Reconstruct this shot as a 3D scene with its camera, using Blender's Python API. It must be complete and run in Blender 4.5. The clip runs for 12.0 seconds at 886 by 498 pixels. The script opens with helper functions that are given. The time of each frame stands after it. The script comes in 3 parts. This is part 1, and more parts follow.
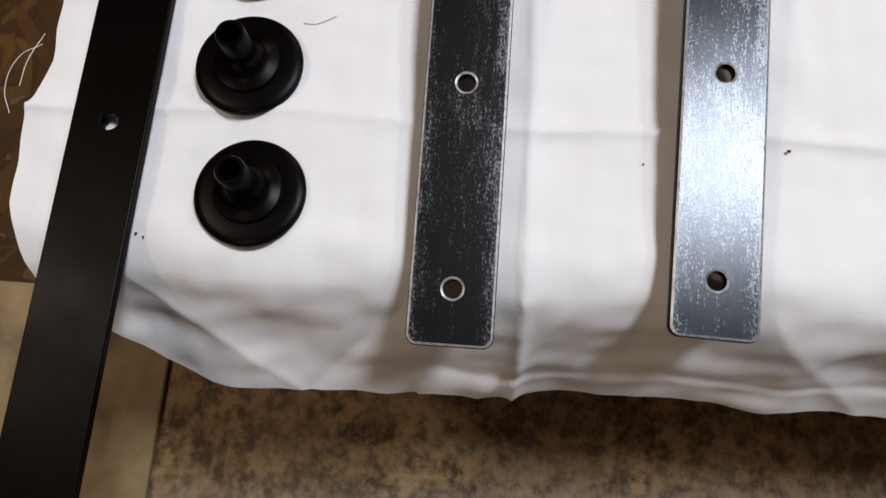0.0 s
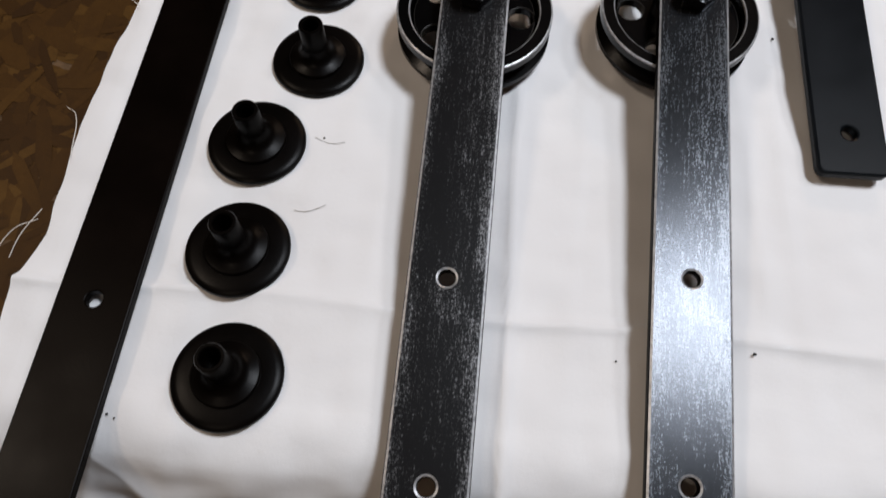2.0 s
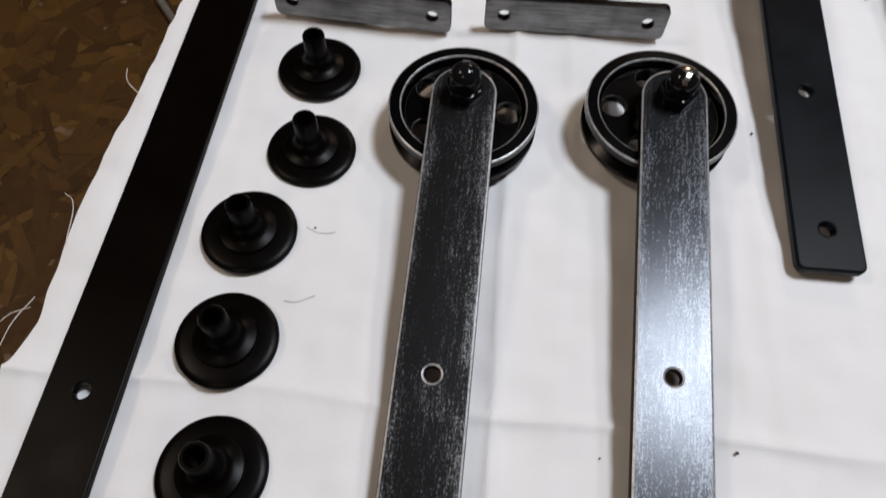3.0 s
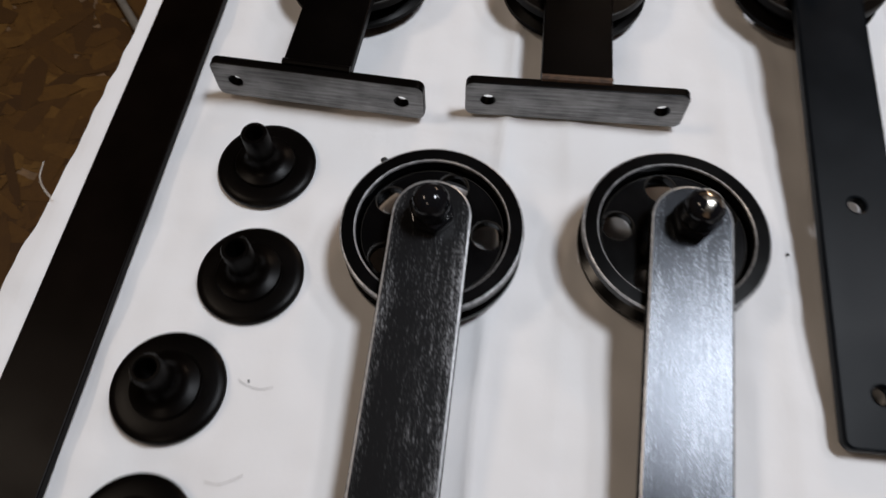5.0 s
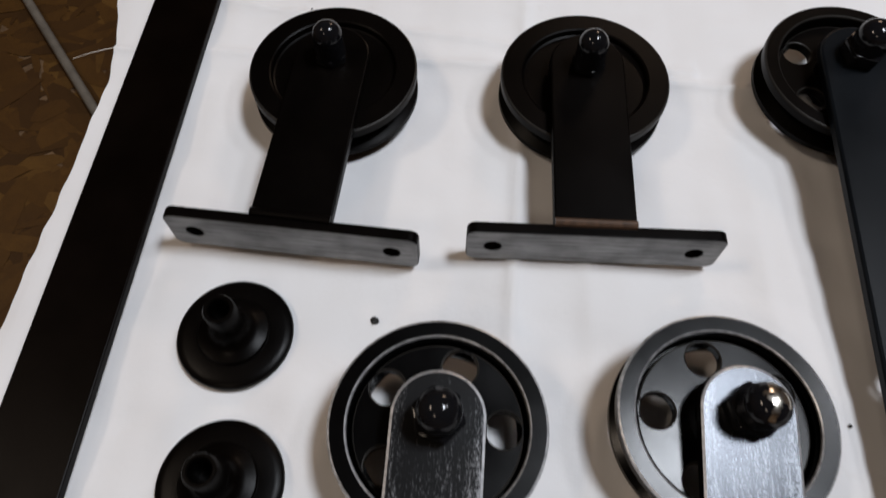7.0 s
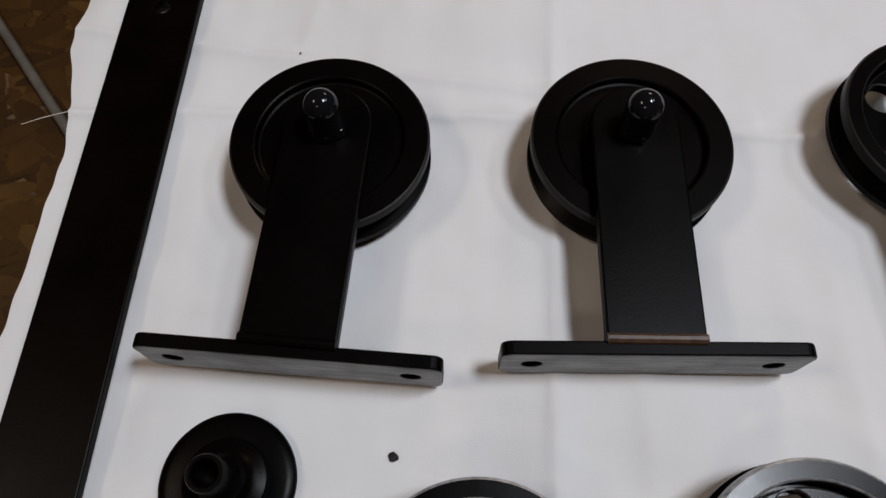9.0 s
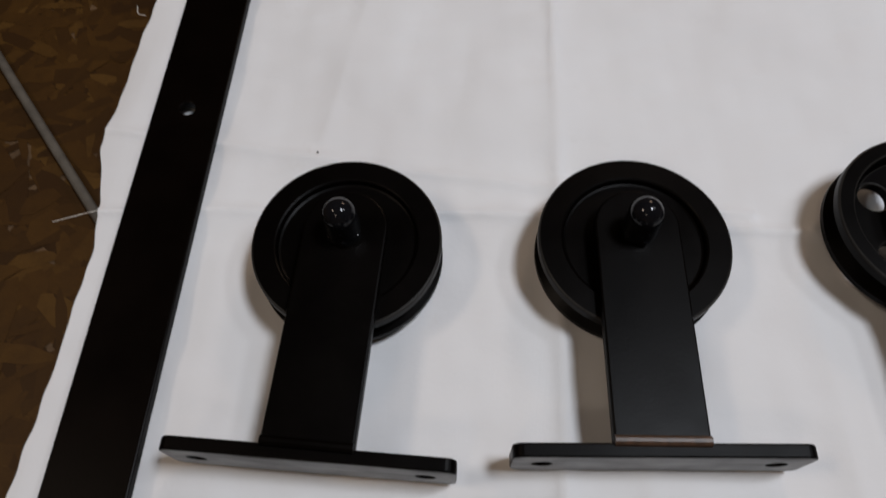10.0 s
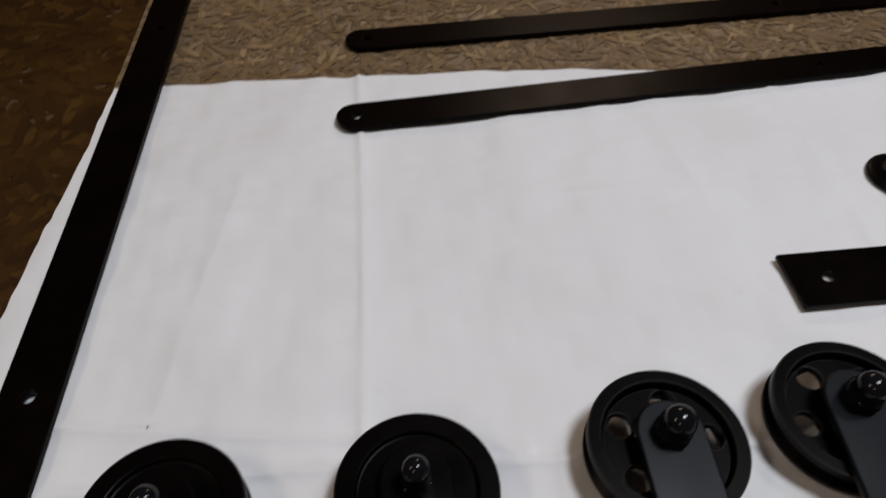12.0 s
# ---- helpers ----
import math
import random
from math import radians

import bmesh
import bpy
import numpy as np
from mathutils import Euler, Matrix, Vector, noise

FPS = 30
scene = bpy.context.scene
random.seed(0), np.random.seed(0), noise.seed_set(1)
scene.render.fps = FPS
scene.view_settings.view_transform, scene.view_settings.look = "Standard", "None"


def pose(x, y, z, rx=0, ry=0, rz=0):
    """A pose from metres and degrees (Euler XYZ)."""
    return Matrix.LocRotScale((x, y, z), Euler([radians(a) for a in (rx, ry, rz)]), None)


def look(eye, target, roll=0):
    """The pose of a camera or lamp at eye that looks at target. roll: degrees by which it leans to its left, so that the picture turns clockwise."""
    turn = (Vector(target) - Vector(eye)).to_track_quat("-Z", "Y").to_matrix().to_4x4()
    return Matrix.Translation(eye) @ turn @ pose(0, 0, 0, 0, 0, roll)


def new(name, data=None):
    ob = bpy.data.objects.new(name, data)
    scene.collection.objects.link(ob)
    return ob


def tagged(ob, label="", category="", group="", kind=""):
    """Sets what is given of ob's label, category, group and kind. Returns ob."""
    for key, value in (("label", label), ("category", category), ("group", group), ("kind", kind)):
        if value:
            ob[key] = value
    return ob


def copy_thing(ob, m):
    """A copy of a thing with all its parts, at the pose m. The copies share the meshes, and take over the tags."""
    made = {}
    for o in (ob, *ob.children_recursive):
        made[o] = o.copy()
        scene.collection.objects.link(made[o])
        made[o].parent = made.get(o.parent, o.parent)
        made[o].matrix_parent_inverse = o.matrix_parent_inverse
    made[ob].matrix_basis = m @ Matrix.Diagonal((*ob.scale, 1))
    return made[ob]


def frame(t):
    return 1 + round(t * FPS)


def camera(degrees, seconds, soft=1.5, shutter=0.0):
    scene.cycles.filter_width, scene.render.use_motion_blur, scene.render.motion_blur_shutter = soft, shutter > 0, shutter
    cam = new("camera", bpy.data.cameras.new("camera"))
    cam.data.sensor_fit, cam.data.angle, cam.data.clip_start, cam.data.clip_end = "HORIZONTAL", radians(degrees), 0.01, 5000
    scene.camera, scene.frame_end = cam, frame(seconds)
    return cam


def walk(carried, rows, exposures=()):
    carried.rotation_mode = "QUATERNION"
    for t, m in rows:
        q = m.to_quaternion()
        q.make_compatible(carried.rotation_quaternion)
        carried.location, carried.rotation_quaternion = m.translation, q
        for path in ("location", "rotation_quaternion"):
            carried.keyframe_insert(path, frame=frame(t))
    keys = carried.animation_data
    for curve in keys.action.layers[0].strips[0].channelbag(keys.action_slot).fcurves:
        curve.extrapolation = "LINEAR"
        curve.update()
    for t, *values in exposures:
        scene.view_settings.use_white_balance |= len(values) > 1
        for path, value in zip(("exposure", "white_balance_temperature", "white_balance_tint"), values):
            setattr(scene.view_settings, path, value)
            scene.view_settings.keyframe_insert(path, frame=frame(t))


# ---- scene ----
cam = camera(65.2, 12.0, soft=1.5, shutter=0.5)
PATH = [
    (0, (0.162, 0.203, 0.623), (0.042, 0.691, -1.313), -9.7),
    (0.5, (0.161, 0.199, 0.619), (0.053, 0.773, -1.294), -5.9),
    (1, (0.159, 0.21, 0.624), (0.064, 0.852, -1.267), -3.0),
    (1.5, (0.161, 0.216, 0.631), (0.068, 0.995, -1.209), -1.5),
    (2, (0.159, 0.226, 0.639), (0.079, 1.077, -1.169), 0.4),
    (2.5, (0.161, 0.233, 0.647), (0.078, 1.156, -1.125), 0.7),
    (3, (0.162, 0.245, 0.656), (0.079, 1.214, -1.091), 1.4),
    (3.2, (0.165, 0.243, 0.659), (0.072, 1.253, -1.065), 0.8),
    (4.8, (0.187, 0.323, 0.641), (0.039, 1.282, -1.108), -1.5),
    (5, (0.177, 0.356, 0.632), (0.045, 1.267, -1.143), -1.2),
    (5.5, (0.162, 0.401, 0.603), (0.1, 1.245, -1.209), 0.9),
    (6, (0.164, 0.412, 0.608), (0.086, 1.247, -1.208), -0.1),
    (6.5, (0.155, 0.425, 0.617), (0.106, 1.316, -1.173), 1.5),
    (7, (0.154, 0.447, 0.619), (0.096, 1.39, -1.143), 0.8),
    (7.5, (0.144, 0.488, 0.61), (0.089, 1.392, -1.173), -0.3),
    (7.7, (0.138, 0.494, 0.601), (0.105, 1.406, -1.179), 0.8),
    (9.3, (0.138, 0.533, 0.598), (0.089, 1.358, -1.223), -1.1),
    (9.5, (0.137, 0.534, 0.601), (0.094, 1.367, -1.217), -0.7),
    (10, (0.135, 0.547, 0.622), (0.066, 1.484, -1.144), -2.1),
    (10.5, (0.135, 0.545, 0.632), (0.034, 1.537, -1.102), -3.6),
    (11, (0.163, 0.541, 0.636), (0.075, 1.561, -1.082), -4.5),
    (11.5, (0.188, 0.548, 0.669), (0.215, 1.756, -0.925), -0.5),
    (12, (0.214, 0.553, 0.697), (0.319, 1.885, -0.791), -0.3),
]
EXPOSURES = [(0.0, -0.08), (0.5, -0.12), (1.0, -0.24), (2.5, -0.27), (5.5, -0.44), (7.5, -0.41), (9.5, -0.74), (10.0, -0.72), (10.5, -0.83), (12.0, -0.74)]
walk(cam, [(t, look(eye, target, roll)) for t, eye, target, roll in PATH], EXPOSURES)

TOP = 0.32          # the cloth's upper side on the table
BOARD = 0.3115      # the table top's upper side
FOLDX = 0.1805       # pressed crease along the cloth

# ---- world and light ----
world = bpy.data.worlds.new("world")
scene.world = world
world.use_nodes = True
world.node_tree.nodes["Background"].inputs["Color"].default_value = (0.75, 0.85, 1.0, 1)
world.node_tree.nodes["Background"].inputs["Strength"].default_value = 0.01


def area_lamp(name, at, to, sx, sy, watts, colour):
    data = bpy.data.lights.new(name, "AREA")
    data.shape, data.size, data.size_y = "RECTANGLE", sx, sy
    data.energy, data.color = watts, colour
    ob = new(name, data)
    ob.matrix_world = look(at, to)
    return ob


area_lamp("overhead_light", (0.89, 0.73, 2.28), (0.2, 0.55, 0.32), 0.46, 0.32, 39, (0.868, 0.918, 1.0))
area_lamp("overhead_light", (1.42, 1.02, 2.16), (0.2, 0.55, 0.32), 0.26, 0.20, 6.5, (0.905, 0.93, 1.0))
# added warm fill from the front, brightens the drape and front floor
area_lamp("warm_light", (-0.55, -0.90, 2.30), (0.2, 0.55, 0.32), 0.35, 0.25, 4.2, (1.0, 0.82, 0.66))
# added warm fill from the left, lifts the shadows beside the hangers
area_lamp("overhead_light", (-1.30, 0.50, 2.35), (0.2, 0.55, 0.32), 0.50, 0.30, 12, (1.0, 0.82, 0.66))
area_lamp("warm_light", (0.95, 2.95, 1.85), (0.3, 0.9, 0.32), 0.55, 0.30, 11, (1.0, 0.72, 0.52))


# ---- materials ----
class Nodes:
    """A node material with short ways to add nodes."""

    def __init__(self, name):
        self.mat = bpy.data.materials.new(name)
        self.mat.use_nodes = True
        self.t = self.mat.node_tree
        self.bsdf = self.t.nodes["Principled BSDF"]

    def add(self, kind, **values):
        n = self.t.nodes.new(kind)
        for key, value in values.items():
            n.inputs[key.replace("_", " ")].default_value = value
        return n

    def link(self, a, b):
        self.t.links.new(a, b)

    def coords(self, scale=(1, 1, 1), turn=0.0, kind="Object"):
        tc = self.t.nodes.new("ShaderNodeTexCoord")
        m = self.t.nodes.new("ShaderNodeMapping")
        m.inputs["Scale"].default_value = scale
        m.inputs["Rotation"].default_value = (0, 0, turn)
        self.link(tc.outputs[kind], m.inputs["Vector"])
        return m.outputs["Vector"]

    def noise(self, vec, scale, detail=3.0, rough=0.55):
        n = self.add("ShaderNodeTexNoise", Scale=scale, Detail=detail, Roughness=rough)
        self.link(vec, n.inputs["Vector"])
        return n.outputs["Fac"]

    def ramp(self, fac, stops):
        r = self.t.nodes.new("ShaderNodeValToRGB")
        e = r.color_ramp.elements
        while len(e) < len(stops):
            e.new(0.5)
        for el, (p, c) in zip(e, stops):
            el.position = p
            el.color = (c, c, c, 1) if not isinstance(c, tuple) else (*c, 1)
        self.link(fac, r.inputs["Fac"])
        return r.outputs["Color"]

    def mix(self, fac, a, b, how="MIX"):
        m = self.t.nodes.new("ShaderNodeMix")
        m.data_type, m.blend_type = "RGBA", how
        for slot, v in ((0, fac), (6, a), (7, b)):
            if isinstance(v, (float, int)):
                m.inputs[slot].default_value = v if slot == 0 else (v, v, v, 1)
            elif isinstance(v, tuple):
                m.inputs[slot].default_value = (*v, 1)
            else:
                self.link(v, m.inputs[slot])
        return m.outputs[2]

    def math(self, how, a, b=0.0):
        m = self.t.nodes.new("ShaderNodeMath")
        m.operation = how
        for slot, v in ((0, a), (1, b)):
            if isinstance(v, (float, int)):
                m.inputs[slot].default_value = v
            else:
                self.link(v, m.inputs[slot])
        return m.outputs[0]

    def bump(self, height, strength, distance):
        b = self.add("ShaderNodeBump", Strength=strength, Distance=distance)
        self.link(height, b.inputs["Height"])
        self.link(b.outputs["Normal"], self.bsdf.inputs["Normal"])

    def set(self, **values):
        for key, value in values.items():
            s = self.bsdf.inputs[key.replace("_", " ")]
            if isinstance(value, (float, int)):
                s.default_value = value
            elif isinstance(value, tuple):
                s.default_value = (*value, 1)
            else:
                self.link(value, s)
        return self.mat


def black_steel(name, tint, rough, grain=0.10, spec=0.11):
    """Satin black finish on steel, with a faint grain and handling marks."""
    n = Nodes(name)
    v = n.coords()
    big = n.noise(v, 28, 4)
    fine = n.noise(v, 900, 2)
    col = n.mix(n.ramp(big, [(0.3, 0.0), (0.75, 1.0)]), tuple(c * 0.75 for c in tint), tuple(c * 1.35 for c in tint))
    r = n.math("ADD", n.math("MULTIPLY", n.ramp(big, [(0.3, 0.0), (0.7, 1.0)]), 0.10), rough)
    n.bump(fine, grain, 0.0004)
    return n.set(Base_Color=col, Roughness=r, Metallic=0.0, Specular_IOR_Level=spec)


def rubbed_steel(name, cover, edge_wear, black, steel, metal, gloss):
    """Black finish rubbed through to steel in fine specks, thickest along the strap's edges; cover: how much black is left."""
    n = Nodes(name)
    fine = n.noise(n.coords((1, 0.5, 1)), 1300, 4, 0.75)
    streak = n.noise(n.coords((1, 0.10, 1)), 900, 3, 0.6)
    cloud = n.noise(n.coords((1, 0.35, 1)), 55, 3, 0.55)
    patch = n.noise(n.coords((1, 0.6, 1)), 16, 2, 0.5)
    tc = n.t.nodes.new("ShaderNodeTexCoord")
    sep = n.t.nodes.new("ShaderNodeSeparateXYZ")
    n.link(tc.outputs["Object"], sep.inputs[0])
    side = n.math("ABSOLUTE", sep.outputs["X"])
    edge = n.ramp(n.math("MULTIPLY", side, 50.0), [(0.50, 0.0), (0.86, 1.0)])
    m = n.math("ADD", fine, n.math("MULTIPLY", n.math("SUBTRACT", streak, 0.5), 0.45))
    m = n.math("ADD", m, n.math("MULTIPLY", n.math("SUBTRACT", cloud, 0.5), 0.34))
    m = n.math("ADD", m, n.math("MULTIPLY", n.math("SUBTRACT", patch, 0.5), 0.22))
    m = n.math("ADD", m, n.math("MULTIPLY", edge, edge_wear))
    mask = n.ramp(m, [(cover - 0.10, 0.0), (cover, 0.22), (cover + 0.10, 1.0)])
    col = n.mix(mask, black, steel)
    rough = n.mix(mask, gloss, gloss + 0.10)
    n.bump(m, 0.16, 0.0002)
    return n.set(Base_Color=col, Roughness=rough, Metallic=n.mix(mask, metal[0], metal[1]), Specular_IOR_Level=0.16)


def bare_steel(name, level):
    n = Nodes(name)
    v = n.coords()
    a = n.noise(v, 420, 3)
    mask = n.ramp(a, [(0.5 - level * 0.25, 0.0), (0.62, 1.0)])
    col = n.mix(mask, (0.05, 0.05, 0.052), (0.50, 0.50, 0.51))
    return n.set(Base_Color=col, Roughness=0.38, Metallic=0.55)


def plate_steel(name):
    """Mill-grey face with lengthwise scratches and dark smudges."""
    n = Nodes(name)
    long = n.noise(n.coords((0.07, 1, 1)), 700, 3, 0.6)
    cloud = n.noise(n.coords(), 60, 3)
    c = n.math("ADD", n.math("MULTIPLY", long, 0.6), n.math("MULTIPLY", cloud, 0.5))
    col = n.mix(n.ramp(c, [(0.38, 0.0), (0.72, 1.0)]), (0.085, 0.085, 0.087), (0.33, 0.33, 0.33))
    return n.set(Base_Color=col, Roughness=0.5, Metallic=0.55)


def gloss_black(name):
    n = Nodes(name)
    a = n.noise(n.coords(), 260, 2)
    return n.set(Base_Color=(0.006, 0.006, 0.007), Roughness=n.math("ADD", n.math("MULTIPLY", a, 0.06), 0.05), Specular_IOR_Level=0.26)


def worn_chrome(name):
    """Bare chrome with a faint yellow cast and fine rubbing."""
    n = Nodes(name)
    a = n.noise(n.coords(), 700, 3)
    return n.set(Base_Color=n.mix(a, (0.60, 0.55, 0.46), (0.86, 0.82, 0.75)), Roughness=n.math("ADD", n.math("MULTIPLY", a, 0.2), 0.12), Metallic=1.0)


def cloth_material():
    n = Nodes("white_cotton")
    v = n.coords()
    cloud = n.noise(v, 9, 4)
    stain = n.noise(v, 34, 4, 0.7)
    col = n.mix(n.ramp(cloud, [(0.3, 0.0), (0.7, 1.0)]), (0.775, 0.764, 0.764), (0.82, 0.816, 0.819))
    col = n.mix(n.ramp(stain, [(0.66, 0.0), (0.85, 0.35)]), col, (0.62, 0.58, 0.53))
    w1 = n.add("ShaderNodeTexWave", Scale=520.0, Distortion=0.6)
    w2 = n.add("ShaderNodeTexWave", Scale=520.0, Distortion=0.6)
    w2.bands_direction = "Y"
    n.link(v, w1.inputs["Vector"]), n.link(v, w2.inputs["Vector"])
    weave = n.math("ADD", w1.outputs["Fac"], w2.outputs["Fac"])
    n.bump(n.math("ADD", n.math("MULTIPLY", weave, 0.10), n.noise(v, 240, 4)), 0.25, 0.0006)
    return n.set(Base_Color=col, Roughness=0.9, Specular_IOR_Level=0.15, Sheen_Weight=0.08)


def strand_wood(name, stops, dirt, dark):
    """Wood strand: tone by piece, grain along its length, resin and grime over all."""
    n = Nodes(name)
    geo = n.t.nodes.new("ShaderNodeNewGeometry")
    tone = n.ramp(geo.outputs["Random Per Island"], stops)
    grain = n.noise(n.coords((4.0, 60.0, 1.0), 0.0, "UV"), 6.0, 4, 0.65)
    col = n.mix(0.75, tone, n.ramp(grain, [(0.25, 0.38), (0.5, 0.85), (0.8, 1.15)]), "MULTIPLY")
    v = n.coords()
    d = n.noise(v, 6.5, 5, 0.65)
    d2 = n.noise(v, 55, 4, 0.7)
    both = n.math("ADD", n.math("MULTIPLY", d, 0.62), n.math("MULTIPLY", d2, 0.38))
    col = n.mix(n.ramp(both, [(0.43, 0.0), (0.60, dirt)]), col, dark)
    n.bump(grain, 0.25, 0.0006)
    return n.set(Base_Color=col, Roughness=0.6, Specular_IOR_Level=0.3)


def board_base(name, colour):
    n = Nodes(name)
    v = n.coords()
    a = n.noise(v, 45, 5, 0.7)
    col = n.mix(n.ramp(a, [(0.3, 0.0), (0.7, 1.0)]), tuple(c * 0.5 for c in colour), tuple(c * 1.3 for c in colour))
    n.bump(a, 0.3, 0.001)
    return n.set(Base_Color=col, Roughness=0.7)


def worn_floor():
    """Trodden grey-brown floor, blotched with dirt and flecked with paint, paler along the front."""
    n = Nodes("trodden_floor")
    v = n.coords()
    a = n.noise(v, 62, 5, 0.7)
    b = n.noise(v, 9, 4, 0.6)
    c = n.noise(n.coords((1, 0.35, 1)), 120, 4, 0.7)
    col = n.mix(n.ramp(a, [(0.40, 0.0), (0.60, 1.0)]), (0.062, 0.032, 0.011), (0.31, 0.197, 0.088))
    col = n.mix(n.ramp(b, [(0.42, 0.0), (0.68, 0.6)]), col, (0.13, 0.085, 0.045))
    col = n.mix(n.ramp(c, [(0.52, 0.0), (0.76, 0.40)]), col, (0.40, 0.31, 0.21))
    # paler band along the front, its edge broken up
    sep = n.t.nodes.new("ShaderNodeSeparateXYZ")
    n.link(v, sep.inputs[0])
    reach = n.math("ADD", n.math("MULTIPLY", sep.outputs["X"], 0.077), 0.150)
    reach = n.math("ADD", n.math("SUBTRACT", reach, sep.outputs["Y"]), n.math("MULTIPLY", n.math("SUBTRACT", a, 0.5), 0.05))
    front_pale = n.ramp(n.math("MULTIPLY", reach, 20.0), [(0.0, 0.0), (0.9, 0.8)])
    col = n.mix(front_pale, col, n.mix(c, (0.16, 0.12, 0.085), (0.42, 0.36, 0.29)))
    n.bump(a, 0.4, 0.002)
    return n.set(Base_Color=col, Roughness=0.75)


def plain(name, colour, rough=0.6, spread=0.15, scale=40):
    n = Nodes(name)
    a = n.noise(n.coords(), scale, 4)
    col = n.mix(n.ramp(a, [(0.3, 0.0), (0.7, 1.0)]), tuple(c * (1 - spread) for c in colour), tuple(min(1, c * (1 + spread)) for c in colour))
    return n.set(Base_Color=col, Roughness=rough)


RAIL_BLACK = black_steel("rail_black", (0.0022, 0.0012, 0.0008), 0.28, 0.10, 0.052)
SATIN_BLACK = black_steel("satin_black", (0.0015, 0.0010, 0.0008), 0.30, 0.10, 0.06)
BLUE_BLACK = black_steel("blue_black", (0.0026, 0.0036, 0.0050), 0.30, 0.1, 0.095)
DISC_BLACK = black_steel("disc_black", (0.0016, 0.0011, 0.0009), 0.28, 0.1, 0.075)
WHEEL_BLACK = black_steel("wheel_black", (0.0016, 0.0016, 0.0018), 0.15, 0.05, 0.19)
RUBBED_DARK = rubbed_steel("rubbed_dark", 0.675, 0.15, (0.0065, 0.0065, 0.007), (0.22, 0.222, 0.23), (0.05, 0.5), 0.32)
RUBBED_BRIGHT = rubbed_steel("rubbed_bright", 0.585, 0.10, (0.029, 0.031, 0.0345), (0.092, 0.097, 0.105), (0.8, 0.8), 0.22)
BARE = bare_steel("bare_edge", 1.7)
BARE_DULL = black_steel("edge_dull", (0.02, 0.018, 0.016), 0.34)
PLATE = plate_steel("mill_plate")
GLOSS = gloss_black("gloss_black")
CHROME = worn_chrome("worn_chrome")
COTTON = cloth_material()
STRAND_TABLE = strand_wood("strand_table", [(0.0, (0.15, 0.092, 0.044)), (0.35, (0.215, 0.135, 0.063)), (0.8, (0.27, 0.172, 0.083)), (1.0, (0.40, 0.27, 0.14))], 0.6, (0.125, 0.085, 0.050))
STRAND_FLOOR = strand_wood("strand_floor", [(0.0, (0.044, 0.0182, 0.0026)), (0.4, (0.073, 0.0315, 0.0042)), (0.8, (0.090, 0.0400, 0.0057)), (1.0, (0.128, 0.0620, 0.0115))], 0.45, (0.035, 0.0140, 0.0026))
OSB_TABLE = board_base("board_table", (0.24, 0.165, 0.10))
OSB_FLOOR = board_base("board_floor", (0.13, 0.075, 0.035))
OSB_WALL = board_base("board_wall", (0.20, 0.125, 0.065))
TRODDEN = worn_floor()
TIMBER = plain("raw_timber", (0.36, 0.24, 0.13), 0.6, 0.25, 60)
CEILING = plain("ceiling_board", (0.20, 0.17, 0.14), 0.8, 0.1, 6)
THREAD = plain("cotton_thread", (0.8, 0.76, 0.7), 0.9, 0.1)
DIRT = plain("black_crumb", (0.012, 0.011, 0.01), 0.7, 0.3, 900)
CABLE = plain("grey_cable", (0.14, 0.125, 0.105), 0.5, 0.25, 50)
# brownish glint along one weld seam, put into its colour
WELD_GLINT = plain("weld_glint", (0.07, 0.038, 0.022), 0.4, 0.4, 300)
FIBRE = plain("grey_fibre", (0.30, 0.28, 0.26), 0.9, 0.2)
OFFCUT = plain("offcut", (0.27, 0.19, 0.095), 0.7, 0.45, 22)


# ---- mesh helpers ----
def finish(bm, name, mats, smooth=True):
    me = bpy.data.meshes.new(name)
    bmesh.ops.recalc_face_normals(bm, faces=bm.faces[:])
    bm.to_mesh(me)
    bm.free()
    for m in (mats if isinstance(mats, (list, tuple)) else [mats]):
        me.materials.append(m)
    if smooth:
        for p in me.polygons:
            p.use_smooth = True
        me.set_sharp_from_angle(angle=radians(32 if smooth is True else smooth))
    return me


def part(name, bm, mats, parent=None, label="", at=None, smooth=True):
    ob = new(name, finish(bm, name, mats, smooth))
    if at is not None:
        ob.matrix_basis = at
    if parent is not None:
        ob.parent = parent
    if label:
        ob["label"] = label
    return ob


def box(x0, x1, y0, y1, z0, z1, bevel=0.0):
    bm = bmesh.new()
    m = Matrix.LocRotScale(((x0 + x1) / 2, (y0 + y1) / 2, (z0 + z1) / 2), None, (x1 - x0, y1 - y0, z1 - z0))
    bmesh.ops.create_cube(bm, size=1.0, matrix=m)
    if bevel:
        bmesh.ops.bevel(bm, geom=bm.edges[:], offset=bevel, segments=2, profile=0.5, affect="EDGES")
    return bm


def rounded_outline(x0, x1, y0, y1, r_low, r_high, steps=9):
    """Outline of a bar lying along y, with corner radii at its low and high end."""
    pts = []
    for cx, cy, r, a0 in ((x1 - r_low, y0 + r_low, r_low, -90), (x1 - r_high, y1 - r_high, r_high, 0), (x0 + r_high, y1 - r_high, r_high, 90), (x0 + r_low, y0 + r_low, r_low, 180)):
        for k in range(steps + 1):
            a = radians(a0 + 90 * k / steps)
            p = (cx + r * math.cos(a), cy + r * math.sin(a))
            if not pts or math.dist(p, pts[-1]) > 1e-5:
                pts.append(p)
    if math.dist(pts[0], pts[-1]) < 1e-5:
        pts.pop()
    return pts


